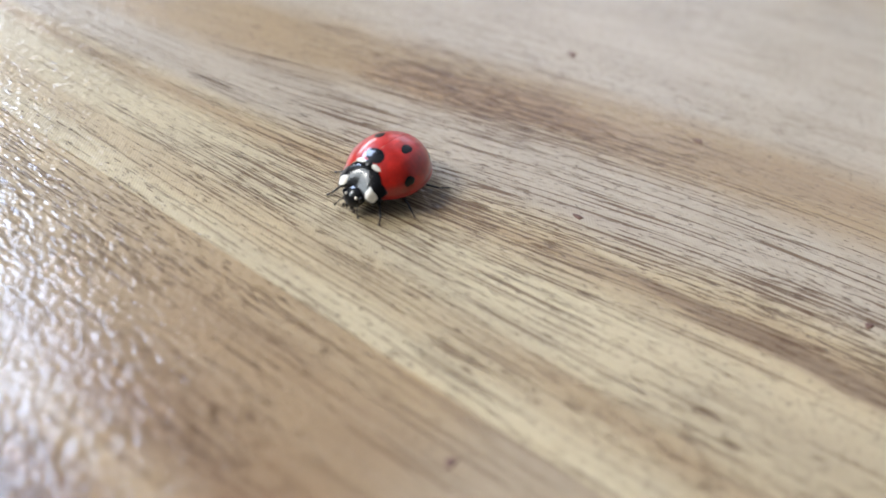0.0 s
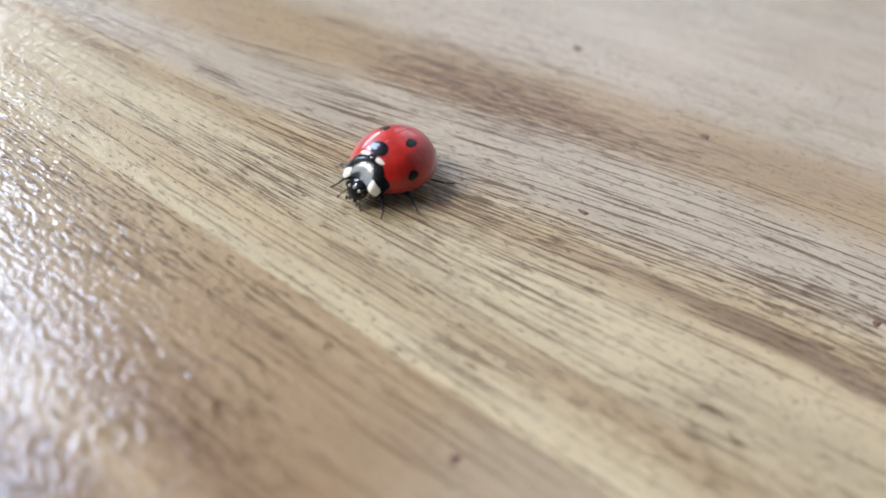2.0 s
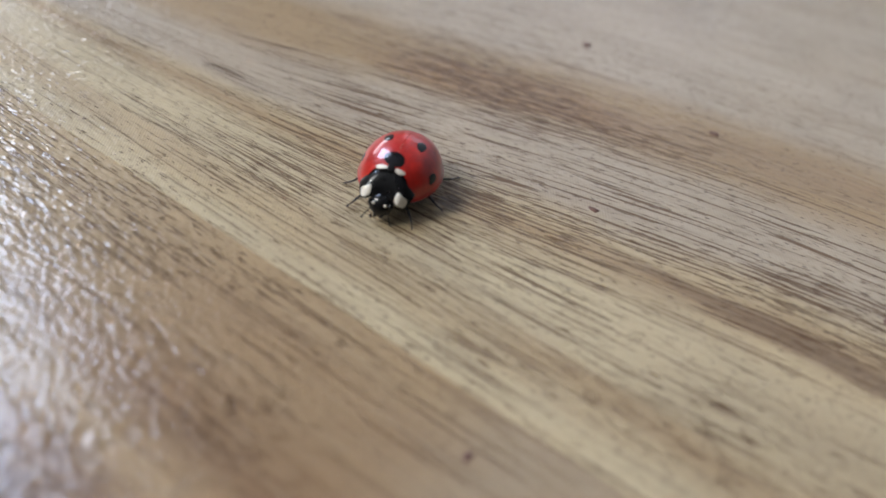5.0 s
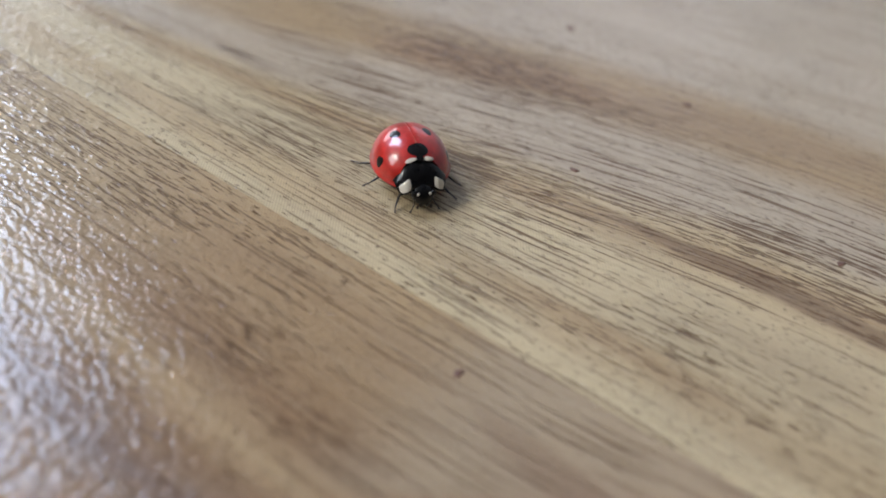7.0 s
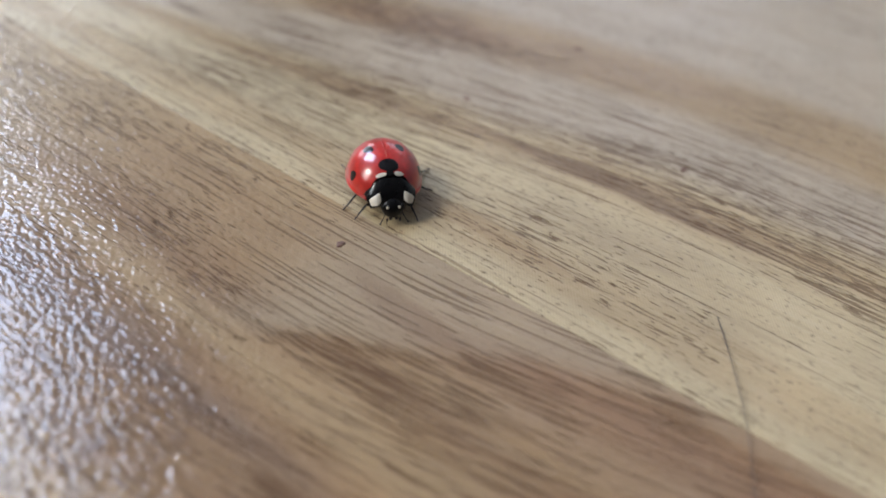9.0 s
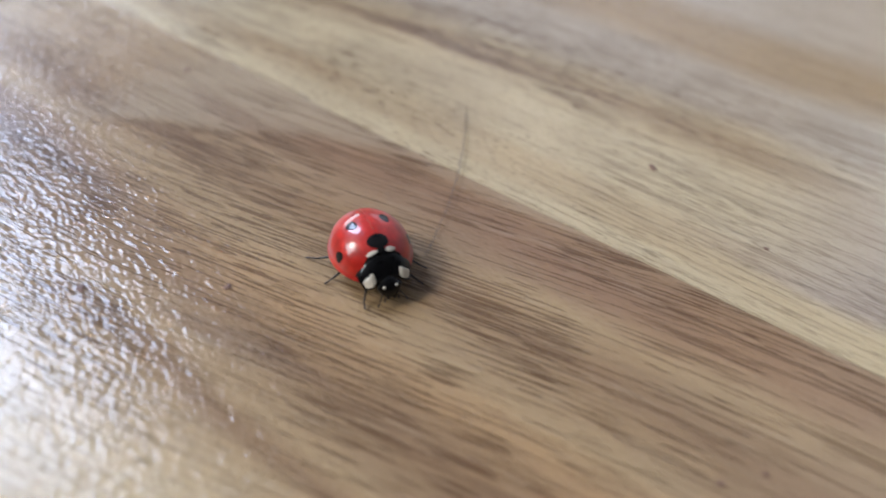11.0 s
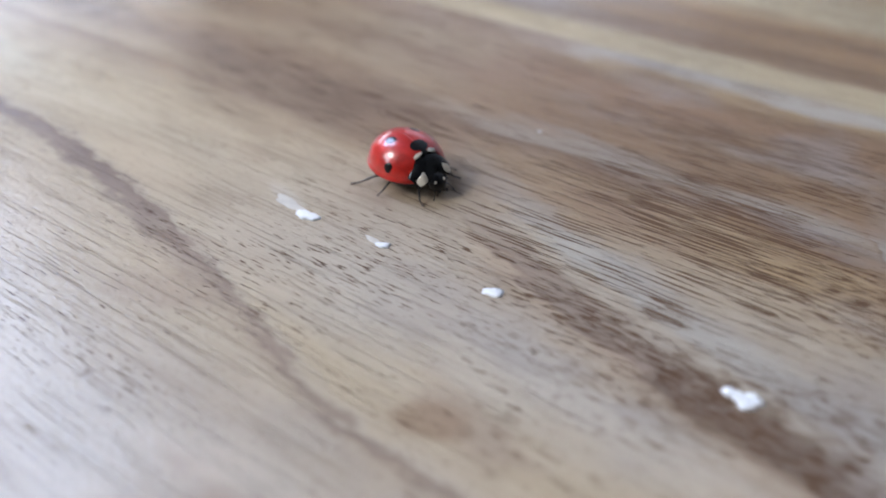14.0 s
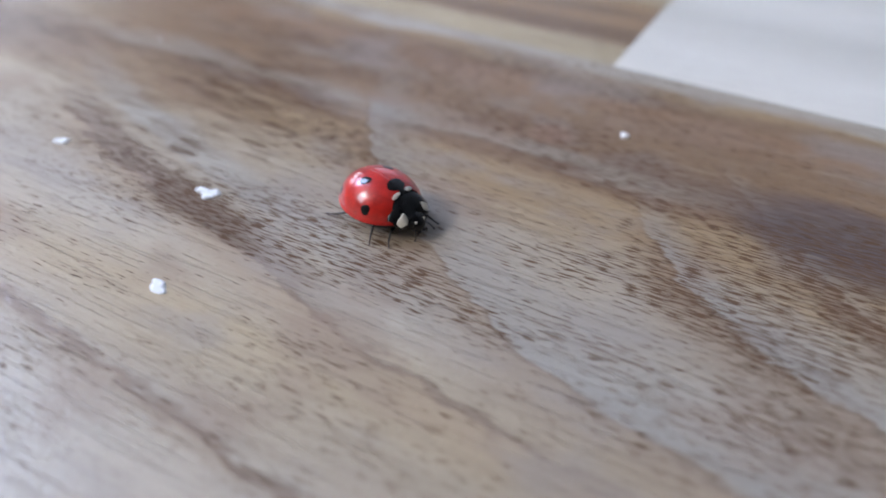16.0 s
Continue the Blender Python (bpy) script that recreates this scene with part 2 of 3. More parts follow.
    # stains with a shape of their own, after one patch of painted shade in each list: x, y, half length, half width,
    # slope, strength, colour
    stains_and_shade = {"light": ((20.0, 6.0, 11.0, 5.5, 0.0, 0.42, (0.38, 0.27, 0.15)), (11.0, 3.9, 8.0, 1.0, 0.0, 0.42, (0.33, 0.195, 0.09)), (17.0, 13.6, 13.0, 0.9, 0.03, 0.7, (0.20, 0.115, 0.06)), (8.0, 27.5, 13.0, 2.6, 0.30, 0.5, (0.34, 0.22, 0.125)), (-8.0, 22.6, 10.0, 2.6, 0.30, 0.75, (0.33, 0.185, 0.085)), (14.0, 41.0, 14.0, 3.0, 0.2, 0.4, (0.56, 0.46, 0.34))),
              "brown": ((70.0, -18.5, 18.0, 5.5, -0.08, 0.55, (0.225, 0.140, 0.088)), (113.0, -33.6, 6.0, 1.7, -0.30, 0.5, (0.15, 0.085, 0.05)), (30.0, -4.5, 20.0, 3.2, 0.05, 0.45, (0.25, 0.135, 0.080)), (20.6, -22.0, 3.0, 0.8, 0.05, 0.5, (0.19, 0.12, 0.08)), (30.0, -19.4, 6.0, 0.7, 0.16, 0.5, (0.22, 0.13, 0.075)), (12.5, -4.6, 5.0, 1.0, -0.1, 0.4, (0.21, 0.12, 0.07)),
                        (100.2, -41.1, 2.0, 1.3, 0.2, 0.6, (0.30, 0.18, 0.10)), (128.3, -13.2, 1.8, 1.6, 0.0, 0.7, (0.36, 0.20, 0.12)),
                        (88.0, -20.5, 20.0, 4.5, -0.05, 0.40, (0.245, 0.155, 0.103)), (42.0, -30.0, 9.0, 3.0, -0.05, 0.5, (0.60, 0.50, 0.32)), (81.6, -31.4, 2.2, 0.7, -0.25, 0.32, (0.66, 0.60, 0.52)), (150.0, -16.5, 8.5, 4.6, -0.1, 0.9, (0.11, 0.075, 0.072)),
                        (139.0, -15.0, 6.0, 2.0, -0.1, 0.6, (0.20, 0.115, 0.07)))}.get(kind, ())
    for sx, sy, lx, ly, slope, much, tint in stains_and_shade:
        dx = m.math("SUBTRACT", x, sx)
        dy = m.math("SUBTRACT", m.math("MULTIPLY_ADD", dx, -slope, y), sy)
        dx, dy = m.math("DIVIDE", dx, lx), m.math("DIVIDE", m.math("MULTIPLY_ADD", wav2, 3.0 * min(1, ly / 2), dy), ly)
        away = m.math("ADD", m.math("MULTIPLY", dx, dx), m.math("MULTIPLY", dy, dy))
        col = m.mix(m.smooth(away, 1.3, 0.2, 0.0, much), col, (*tint, 1))
    # the wood's own darker end, with shade painted in: colour multiplied down towards this end
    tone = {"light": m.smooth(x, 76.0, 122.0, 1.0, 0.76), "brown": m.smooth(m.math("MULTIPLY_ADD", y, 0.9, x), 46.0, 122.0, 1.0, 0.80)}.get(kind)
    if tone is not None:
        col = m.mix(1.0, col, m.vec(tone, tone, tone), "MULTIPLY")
    # soft mottling
    mott = m.noise(m.vec(m.math("MULTIPLY", x, 0.12), m.math("MULTIPLY", y, 0.3), 5.0), 1.0, 4.0, 0.6)
    col = m.mix(m.smooth(mott, 0.35, 0.75, 0.0, 0.0 if kind == "pale" else 0.20), col, (0.25, 0.18, 0.12, 1))
    # fine fibres, long dark lines, short dark pores
    g = m.math("MULTIPLY_ADD", wav2, 0.35, grain)
    fib = m.noise(m.vec(m.math("MULTIPLY", x, 0.12), m.math("MULTIPLY", g, 3.0), 2.0), 1.0, 4.0, 0.65)
    lin = m.noise(m.vec(m.math("MULTIPLY", x, 0.11), m.math("MULTIPLY", g, 5.0), 7.0), 1.0, 1.0, 0.4)
    por = m.noise(m.vec(m.math("MULTIPLY", x, 0.24 if kind == "brown" else 0.60), m.math("MULTIPLY", g, 7.0), 9.0), 1.0, 1.0, 0.4)
    if kind == "brown":
        # long pores beside the arches, short ones in them and at the other end
        short = m.noise(m.vec(m.math("MULTIPLY", x, 0.80), m.math("MULTIPLY", g, 8.0), 9.0), 1.0, 1.0, 0.4)
        where = m.math("MAXIMUM", m.smooth(x, 106.0, 118.0), m.smooth(x, 14.0, 5.0))
        where = m.math("MAXIMUM", where, m.smooth(y, -26.0, -33.0))
        por = m.math("MULTIPLY_ADD", m.math("SUBTRACT", short, por), where, por)
    tick = m.noise(m.vec(m.math("MULTIPLY", x, 2.0), m.math("MULTIPLY", g, 5.5), 4.0), 1.0, 1.0, 0.4)
    dens = m.noise(m.vec(m.math("MULTIPLY", x, 0.05), m.math("MULTIPLY", y, 0.14), 3.0), 1.0, 2.0)
    lum = m.node("ShaderNodeRGBToBW")
    m.feed(lum.inputs[0], col)
    shade = m.smooth(lum.outputs[0], 0.40, 0.14, 0.0, 0.05)
    cut = m.math("SUBTRACT", m.smooth(dens, 0.38, 0.62, 0.74 if kind == "brown" else 0.72, 0.605), shade)
    if kind == "brown":
        # the pores open up towards the arched end, most of all along the inner side of each ring
        cut = m.math("MULTIPLY_ADD", dots, -0.025, cut)
        arched = m.math("MULTIPLY", m.smooth(x, 76.0, 88.0), m.math("MULTIPLY", m.smooth(y, -37.0, -33.0), m.smooth(y, -10.0, -16.0)))
        cut = m.math("MULTIPLY_ADD", arched, -0.035, cut)
        comb = m.math("MULTIPLY", m.math("MULTIPLY", m.smooth(x, 80.0, 88.0), m.smooth(x, 116.0, 106.0)), m.math("MULTIPLY", m.smooth(y, -34.0, -30.0), m.smooth(y, -15.0, -21.0)))
        cut = m.math("MULTIPLY_ADD", comb, -0.03, cut)
        rows_ = m.math("MULTIPLY", m.math("MULTIPLY", m.smooth(x, 2.0, 12.0), m.smooth(x, 48.0, 34.0)), m.smooth(y, -22.0, -15.0))
        cut = m.math("MULTIPLY_ADD", rows_, -0.06, cut)
        cut = m.math("MULTIPLY_ADD", tongue, 0.12, cut)
        belt = m.math("MULTIPLY", m.smooth(x, 40.0, 52.0), m.smooth(x, 86.0, 74.0))
        cut = m.math("MULTIPLY_ADD", belt, 0.046, cut)
        cut = m.math("ADD", cut, m.smooth(y, -33.0, -38.0, 0.0, 0.045))
        cut = m.math("ADD", cut, m.smooth(x, 14.0, 40.0, -0.02, -0.015))
        plainer = m.math("MULTIPLY", m.smooth(y, -9.0, -5.0), m.math("MULTIPLY", m.smooth(x, -3.0, 3.0), m.smooth(x, 20.0, 12.0)))
        cut = m.math("MULTIPLY_ADD", plainer, 0.07, cut)
    lcut = m.smooth(dens, 0.35, 0.65, 0.63, 0.58)
    if kind == "light":
        lcut = m.math("ADD", lcut, m.smooth(y, 24.0, 32.0, 0.0, 0.08))
        bare = m.math("MULTIPLY", m.math("MULTIPLY", m.smooth(x, 4.0, 13.0), m.smooth(x, 40.0, 32.0)), m.math("MULTIPLY", m.smooth(y, 0.5, 2.5), m.smooth(y, 12.6, 10.5)))
        crowd = m.math("MULTIPLY", m.math("MULTIPLY", m.smooth(y, 1.0, 3.5), m.smooth(y, 30.0, 25.0)), m.smooth(x, -26.0, -12.0, -1.6, 1.0))
        lcut = m.math("ADD", lcut, m.math("MULTIPLY_ADD", bare, 0.10, m.math("MULTIPLY", crowd, -0.03)))
        cut = m.math("ADD", cut, m.math("MULTIPLY_ADD", bare, 0.03, m.math("MULTIPLY", crowd, -0.03)))
        cut = m.math("ADD", cut, m.smooth(y, 24.0, 32.0, 0.0, 0.06))
    pore = m.smooth(por, cut, m.math("ADD", cut, 0.03))
    line = m.smooth(lin, lcut, m.math("ADD", lcut, 0.028))
    ticks = m.smooth(tick, 0.64, 0.72)
    a_line, a_pore, a_fib, a_tick = {"light": (1.0, 0.80, 0.28, 0.7), "brown": (0.75, 0.90, 0.22, 0.30), "pale": (0.05, 0.08, 0.12, 0.05), "plain": (0.5, 0.6, 0.4, 0.3)}[kind]
    col = m.mix(m.smooth(fib, 0.46, 0.72, 0.0, a_fib), col, (0.17, 0.115, 0.072, 1))
    col = m.mix(m.smooth(fib, 0.46, 0.28, 0.0, a_fib * 0.8), col, (0.58, 0.50, 0.36, 1))
    if kind == "brown":
        a_line = m.math("MULTIPLY", m.smooth(y, -15.0, -6.0, 0.25 * a_line, 0.8 * a_line), m.smooth(x, 82.0, 100.0, 1.0, 0.35))
    if kind == "light":
        a_line = m.math("MULTIPLY", m.smooth(y, 0.5, 9.0, 0.50, 0.85), m.smooth(y, 22.0, 32.0, 1.0, 0.6))
        # fewer open pores past the middle of the stave
        calm = m.smooth(x, 20.0, 52.0, 1.0, 0.35)
        a_line, a_pore, a_tick = m.math("MULTIPLY", a_line, calm), m.math("MULTIPLY", calm, a_pore), m.math("MULTIPLY", calm, a_tick)
    col = m.mix(m.math("MULTIPLY", line, a_line), col, (0.135, 0.066, 0.027, 1))
    if kind == "brown":
        a_pore = m.smooth(x, 34.0, 78.0, 0.72, a_pore)
    col = m.mix(m.math("MULTIPLY", pore, a_pore), col, (0.105, 0.046, 0.015, 1))
    col = m.mix(m.math("MULTIPLY", ticks, a_tick), col, (0.11, 0.066, 0.04, 1))
    # very fine cross ribs pressed into the surface
    rib = m.math("SINE", m.math("MULTIPLY", m.math("MULTIPLY_ADD", x, 0.82, m.math("MULTIPLY", y, 0.57)), 38.0))
    rib = m.math("MULTIPLY_ADD", m.math("SINE", m.math("MULTIPLY", m.math("MULTIPLY_ADD", x, -0.57, m.math("MULTIPLY", y, 0.82)), 38.0)), 0.6, rib)
    col = m.mix(m.smooth(rib, -1.4, 1.4, 0.0, 0.22 if kind == "light" else 0.14), col, (0.10, 0.07, 0.045, 1))
    m.feed(m.bsdf.inputs["Base Color"], col)
    m.feed(m.bsdf.inputs["Roughness"], m.smooth(mott, 0.2, 0.8, 0.48, 0.58))
    m.bsdf.inputs["Specular IOR Level"].default_value = 0.14
    m.feed(m.bsdf.inputs["Coat Weight"], m.smooth(x, 18.0, 60.0, 0.70, 0.34))
    # the lacquer is worn duller towards one end
    m.feed(m.bsdf.inputs["Coat Roughness"], m.math("ADD", m.smooth(mott, 0.2, 0.8, 0.08, 0.13), m.smooth(x, 36.0, 78.0, 0.0, 0.12)))
    # lacquer with an orange-peel emboss, and open pores
    cells = m.node("ShaderNodeTexVoronoi")
    cells.feature = "SMOOTH_F1"
    m.feed(cells.inputs["Vector"], m.vec(m.math("MULTIPLY_ADD", wav2, 1.0, x), m.math("MULTIPLY", y, 1.25)))
    cells.inputs["Scale"].default_value, cells.inputs["Smoothness"].default_value = 2.6, 0.4
    peel = m.noise(m.vec(m.math("MULTIPLY", x, 1.6), m.math("MULTIPLY", y, 2.2), 1.0), 1.0, 1.0, 0.4)
    peel = m.math("MULTIPLY_ADD", cells.outputs["Distance"], -0.75, peel)
    n1 = m.bump(m.math("MULTIPLY", peel, m.smooth(x, 36.0, 78.0, 1.0, 0.45)), 0.000042, 1.0)
    n2 = m.bump(m.math("MULTIPLY", m.math("MAXIMUM", pore, line), -1.0), 0.00008, 1.0, n1)
    m.feed(m.bsdf.inputs["Normal"], n2)
    m.feed(m.bsdf.inputs["Coat Normal"], n2)
    return m.mat


def plain(name, color, rough, bump=0.0, scale=2000.0, vary=0.12, coat=0.0, spec=0.5):
    m = Nodes(name)
    pos = m.node("ShaderNodeTexCoord").outputs["Object"]
    n = m.noise(pos, scale, 4.0, 0.6)
    lo = tuple(c * (1 - vary) for c in color)
    hi = tuple(min(1, c * (1 + vary)) for c in color)
    m.feed(m.bsdf.inputs["Base Color"], m.ramp(n, 0.3, 0.7, [(0.3, lo), (0.7, hi)]))
    m.feed(m.bsdf.inputs["Roughness"], m.smooth(n, 0.2, 0.8, rough * 0.85, rough * 1.15))
    m.bsdf.inputs["Coat Weight"].default_value = coat
    m.bsdf.inputs["Specular IOR Level"].default_value = spec
    m.bsdf.inputs["Coat Roughness"].default_value = 0.06
    if bump:
        m.feed(m.bsdf.inputs["Normal"], m.bump(n, bump, 1.0))
    return m.mat


WOOD_LIGHT, WOOD_BROWN = wood("light_figured_wood", "light"), wood("brown_figured_wood", "brown")
WOOD_PALE, WOOD_PLAIN = wood("pale_sapwood", "pale"), wood("mixed_wood", "plain")
RED_SHELL = plain("red_chitin", (0.47, 0.013, 0.006), 0.33, 0.0, 1400, 0.3, 0.85, 0.40)
BLACK_SHELL = plain("black_chitin", (0.004, 0.0035, 0.004), 0.30, 0.0, 3000, 0.3, 0.6, 0.15)
SPOT_BLACK = plain("spot_black", (0.005, 0.0035, 0.0035), 0.30, 0.0, 3000, 0.3, 0.6, 0.15)
CREAM_SHELL = plain("cream_chitin", (0.72, 0.66, 0.55), 0.35, 0.00001, 2500, 0.12)
LEG_BLACK = plain("leg_brown_black", (0.016, 0.010, 0.008), 0.32, 0.0, 3000, 0.4)
FOOT_BROWN = plain("foot_brown", (0.055, 0.032, 0.022), 0.35, 0.0, 3000, 0.4)
BELLY = plain("belly_black", (0.015, 0.012, 0.011), 0.5, 0.00002, 2000, 0.3)
CRUMB = plain("white_crumb", (0.82, 0.81, 0.80), 0.7, 0.0001, 1800, 0.08)
POWDER = plain("white_powder", (0.60, 0.55, 0.48), 0.8, 0.00003, 1500, 0.12)
SPECK = plain("dark_speck", (0.16, 0.078, 0.05), 0.6, 0.00003, 2500, 0.4)
HAIR = plain("brown_hair", (0.06, 0.038, 0.028), 0.4, 0.0, 2500, 0.3)
# unseen walls behind the view, coloured dark so they bounce little light
PAINT_DIM = plain("darkened_wall_paint", (0.11, 0.10, 0.09), 0.8, 0.0005, 40, 0.06)
PAINT = plain("white_wall_paint", (0.74, 0.73, 0.71), 0.8, 0.0005, 40, 0.04)
# unseen ceiling, grey instead of white to keep the shadows deep
CEILING = plain("darkened_ceiling_paint", (0.26, 0.255, 0.25), 0.85, 0.0004, 50, 0.03)
FLOOR = plain("grey_floor", (0.30, 0.27, 0.24), 0.5, 0.0005, 12, 0.2)
FRAME = plain("white_window_paint", (0.78, 0.78, 0.77), 0.35, 0.0002, 60, 0.04)
GLASS = bpy.data.materials.new("window_glass")
GLASS.use_nodes = True
GLASS.node_tree.nodes["Principled BSDF"].inputs["Transmission Weight"].default_value = 1.0
GLASS.node_tree.nodes["Principled BSDF"].inputs["Roughness"].default_value = 0.0
GLASS.node_tree.nodes["Principled BSDF"].inputs["IOR"].default_value = 1.02


# ---- mesh helpers ----
def part(name, bm, material, parent=None, label=""):
    """Links a bmesh as one mesh object, under parent if there is one."""
    mesh = bpy.data.meshes.new(name)
    bm.normal_update()
    bm.to_mesh(mesh)
    bm.free()
    mesh.materials.append(material)
    ob = new(name, mesh)
    ob.parent = parent
    if label:
        tagged(ob, label)
    return ob


def smooth(ob):
    for p in ob.data.polygons:
        p.use_smooth = True
    return ob


def box(bm, lo, hi, bevel=0.0):
    c, s = (Vector(lo) + Vector(hi)) / 2, Vector(hi) - Vector(lo)
    made = bmesh.ops.create_cube(bm, size=1.0, matrix=Matrix.Translation(c) @ Matrix.Diagonal((*s, 1)))
    if bevel:
        edges = {e for v in made["verts"] for e in v.link_edges}
        bmesh.ops.bevel(bm, geom=list(edges), offset=bevel, segments=2, affect="EDGES", profile=0.5)
    return bm


def grid_faces(bm, rows, closed=False):
    """Quads between rows of points."""
    vs = [[bm.verts.new(p) for p in r] for r in rows]
    for a, b in zip(vs, vs[1:]):
        n = len(a)
        for i in range(n if closed else n - 1):
            j = (i + 1) % n
            bm.faces.new((a[i], a[j], b[j], b[i]))
    return vs


def tube(bm, path, radii, sides=8):
    """A round tapered tube through points."""
    path = [Vector(p) for p in path]
    rows = []
    for i, p in enumerate(path):
        d = (path[min(i + 1, len(path) - 1)] - path[max(i - 1, 0)]).normalized()
        a = d.cross(Vector((0, 0, 1)) if abs(d.z) < 0.9 else Vector((1, 0, 0))).normalized()
        b = d.cross(a)
        rows.append([p + radii[i] * (math.cos(k * math.tau / sides) * a + math.sin(k * math.tau / sides) * b) for k in range(sides)])
    vs = grid_faces(bm, rows, closed=True)
    bm.faces.new(vs[0])
    bm.faces.new(list(reversed(vs[-1])))
    return bm


# ---- the room ----
T = 0.12
X0, X1, Y0, Y1, Z0, Z1 = WALL_X, 2.4, -2.2, WALL_Y, -0.75, 1.75
bm = bmesh.new()
(a0, a1, a2, a3, *_), (c0, c1, c2, c3, *_), (e0, e1, e2, e3, *_) = WINDOWS
for y0, y1, z0, z1 in ((Y0, c0, Z0, Z1), (c1, a0, Z0, Z1), (c0, c1, Z0, c2), (c0, c1, c3, Z1), (a0, e1, Z0, e2), (a0, e0, e2, e3), (a0, e1, e3, a2), (a0, a1, a3, Z1), (a1, e1, a2, Z1), (e1, Y1, Z0, Z1)):
    box(bm, (X0 - T, y0, z0), (X0, y1, z1))
tagged(part("wall_west", bm, PAINT), "white painted wall with three window openings", "wall", kind="structure")
bm = bmesh.new()
n0, n1, n2, n3 = NORTH
for x0, x1, z0, z1 in ((X0 - T, n0, Z0, Z1), (n1, X1 + T, Z0, Z1), (n0, n1, Z0, n2), (n0, n1, n3, Z1)):
    box(bm, (x0, Y1, z0), (x1, Y1 + T, z1))
tagged(part("wall_north", bm, PAINT), "white painted wall with one low window opening", "wall", kind="structure")
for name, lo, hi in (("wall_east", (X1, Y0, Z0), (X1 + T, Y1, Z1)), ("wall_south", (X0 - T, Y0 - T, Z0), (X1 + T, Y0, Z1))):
    tagged(part(name, box(bmesh.new(), lo, hi), PAINT_DIM), "plain unseen room wall, darkened to cut fill light", "wall", kind="structure")
tagged(part("floor", box(bmesh.new(), (X0 - T, Y0 - T, Z0 - 0.1), (X1 + T, Y1 + T, Z0)), FLOOR), "plain grey floor under the table", "floor", kind="structure")
tagged(part("ceiling", box(bmesh.new(), (X0 - T, Y0 - T, Z1), (X1 + T, Y1 + T, Z1 + 0.1)), CEILING), "plain unseen ceiling, darkened to cut fill light", "ceiling", kind="structure")
for k, (y0, y1, z0, z1, *_) in enumerate((*WINDOWS, NORTH)):
    win = tagged(new(f"window_{k + 1}"), "white framed unseen window in the wall beside the table", "window", kind="structure")
    win.matrix_world = pose(X0 - 0.05, y0, z0) if k < 3 else pose(y0, Y1 + 0.05, z0, 0, 0, -90)
    ww, wh, b = y1 - y0, z1 - z0, 0.05
    bm = bmesh.new()
    box(bm, (-0.03, 0, 0), (0.03, b, wh))
    box(bm, (-0.03, ww - b, 0), (0.03, ww, wh))
    box(bm, (-0.03, b, 0), (0.03, ww - b, b))
    box(bm, (-0.03, b, wh - b), (0.03, ww - b, wh))
    part("window_frame", bm, FRAME, win)
    pane = part("pane", box(bmesh.new(), (-0.024, b, b), (-0.020, ww - b, wh - b)), GLASS, win)
    pane.visible_shadow = False

# ---- the table: staves laid edge to edge, on four legs ----
table = tagged(new("table"), "lacquered wooden table top of light and brown glued staves", "table")
table.location = (0, 0, 0)
STAVE = 0.090
TABLE_X0, TABLE_X1 = -0.62, 0.72


def stave(x0, x1, y0, y1, material, label=""):
    ob = part("stave", box(bmesh.new(), (x0, y0, -0.028), (x1, y1, 0.0), 0.00005), material, table, label)
    return ob


stave(TABLE_X0, -0.31, 0, STAVE, WOOD_PLAIN)
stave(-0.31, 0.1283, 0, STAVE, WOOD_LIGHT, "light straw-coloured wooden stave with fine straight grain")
stave(0.1283, 0.52, 0, STAVE, WOOD_PALE, "pale cream sapwood stave")
stave(0.52, TABLE_X1, 0, STAVE, WOOD_PLAIN)
stave(TABLE_X0, -0.22, -STAVE, 0, WOOD_PLAIN)
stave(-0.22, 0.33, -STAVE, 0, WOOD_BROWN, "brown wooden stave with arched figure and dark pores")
stave(0.33, TABLE_X1, -STAVE, 0, WOOD_PLAIN)
rnd = random.Random(4)
for r in (-4, -3, -2, 1, 2, 3):
    cuts = [TABLE_X0, -0.2 + rnd.uniform(-0.15, 0.15), 0.25 + rnd.uniform(-0.15, 0.15), TABLE_X1]
    for a, c in zip(cuts, cuts[1:]):
        stave(a, c, r * STAVE, (r + 1) * STAVE, WOOD_PLAIN)
for sx in (TABLE_X0 + 0.06, TABLE_X1 - 0.06):
    for sy in (-4 * STAVE + 0.06, 4 * STAVE - 0.06):
        part("leg", box(bmesh.new(), (sx - 0.03, sy - 0.03, Z0), (sx + 0.03, sy + 0.03, -0.028), 0.003), WOOD_PLAIN, table)


# ---- specks, crumbs and a hair on the table ----
def blob(rx, ry, h, seed, rough=0.25, n=20):
    """A low irregular lump, flat below."""
    r = random.Random(seed)
    ph = [r.uniform(0, 6.28) for _ in range(4)]
    rows = []
    for k, (q, z) in enumerate(((1.0, 0.0), (0.97, 0.45), (0.75, 0.85), (0.35, 1.0))):
        row = []
        for i in range(n):
            a = i * math.tau / n
            w = 1 + rough * (0.6 * math.sin(2 * a + ph[0]) + 0.5 * math.sin(3 * a + ph[1]) + 0.35 * math.sin(5 * a + ph[2]))
            row.append((rx * q * w * math.cos(a) * MM, ry * q * w * math.sin(a) * MM, h * z * (1 + 0.25 * math.sin(3 * a + ph[3])) * MM))
        rows.append(row)
    bm = bmesh.new()
    vs = grid_faces(bm, rows, closed=True)
    bm.faces.new(vs[-1])
    return bm


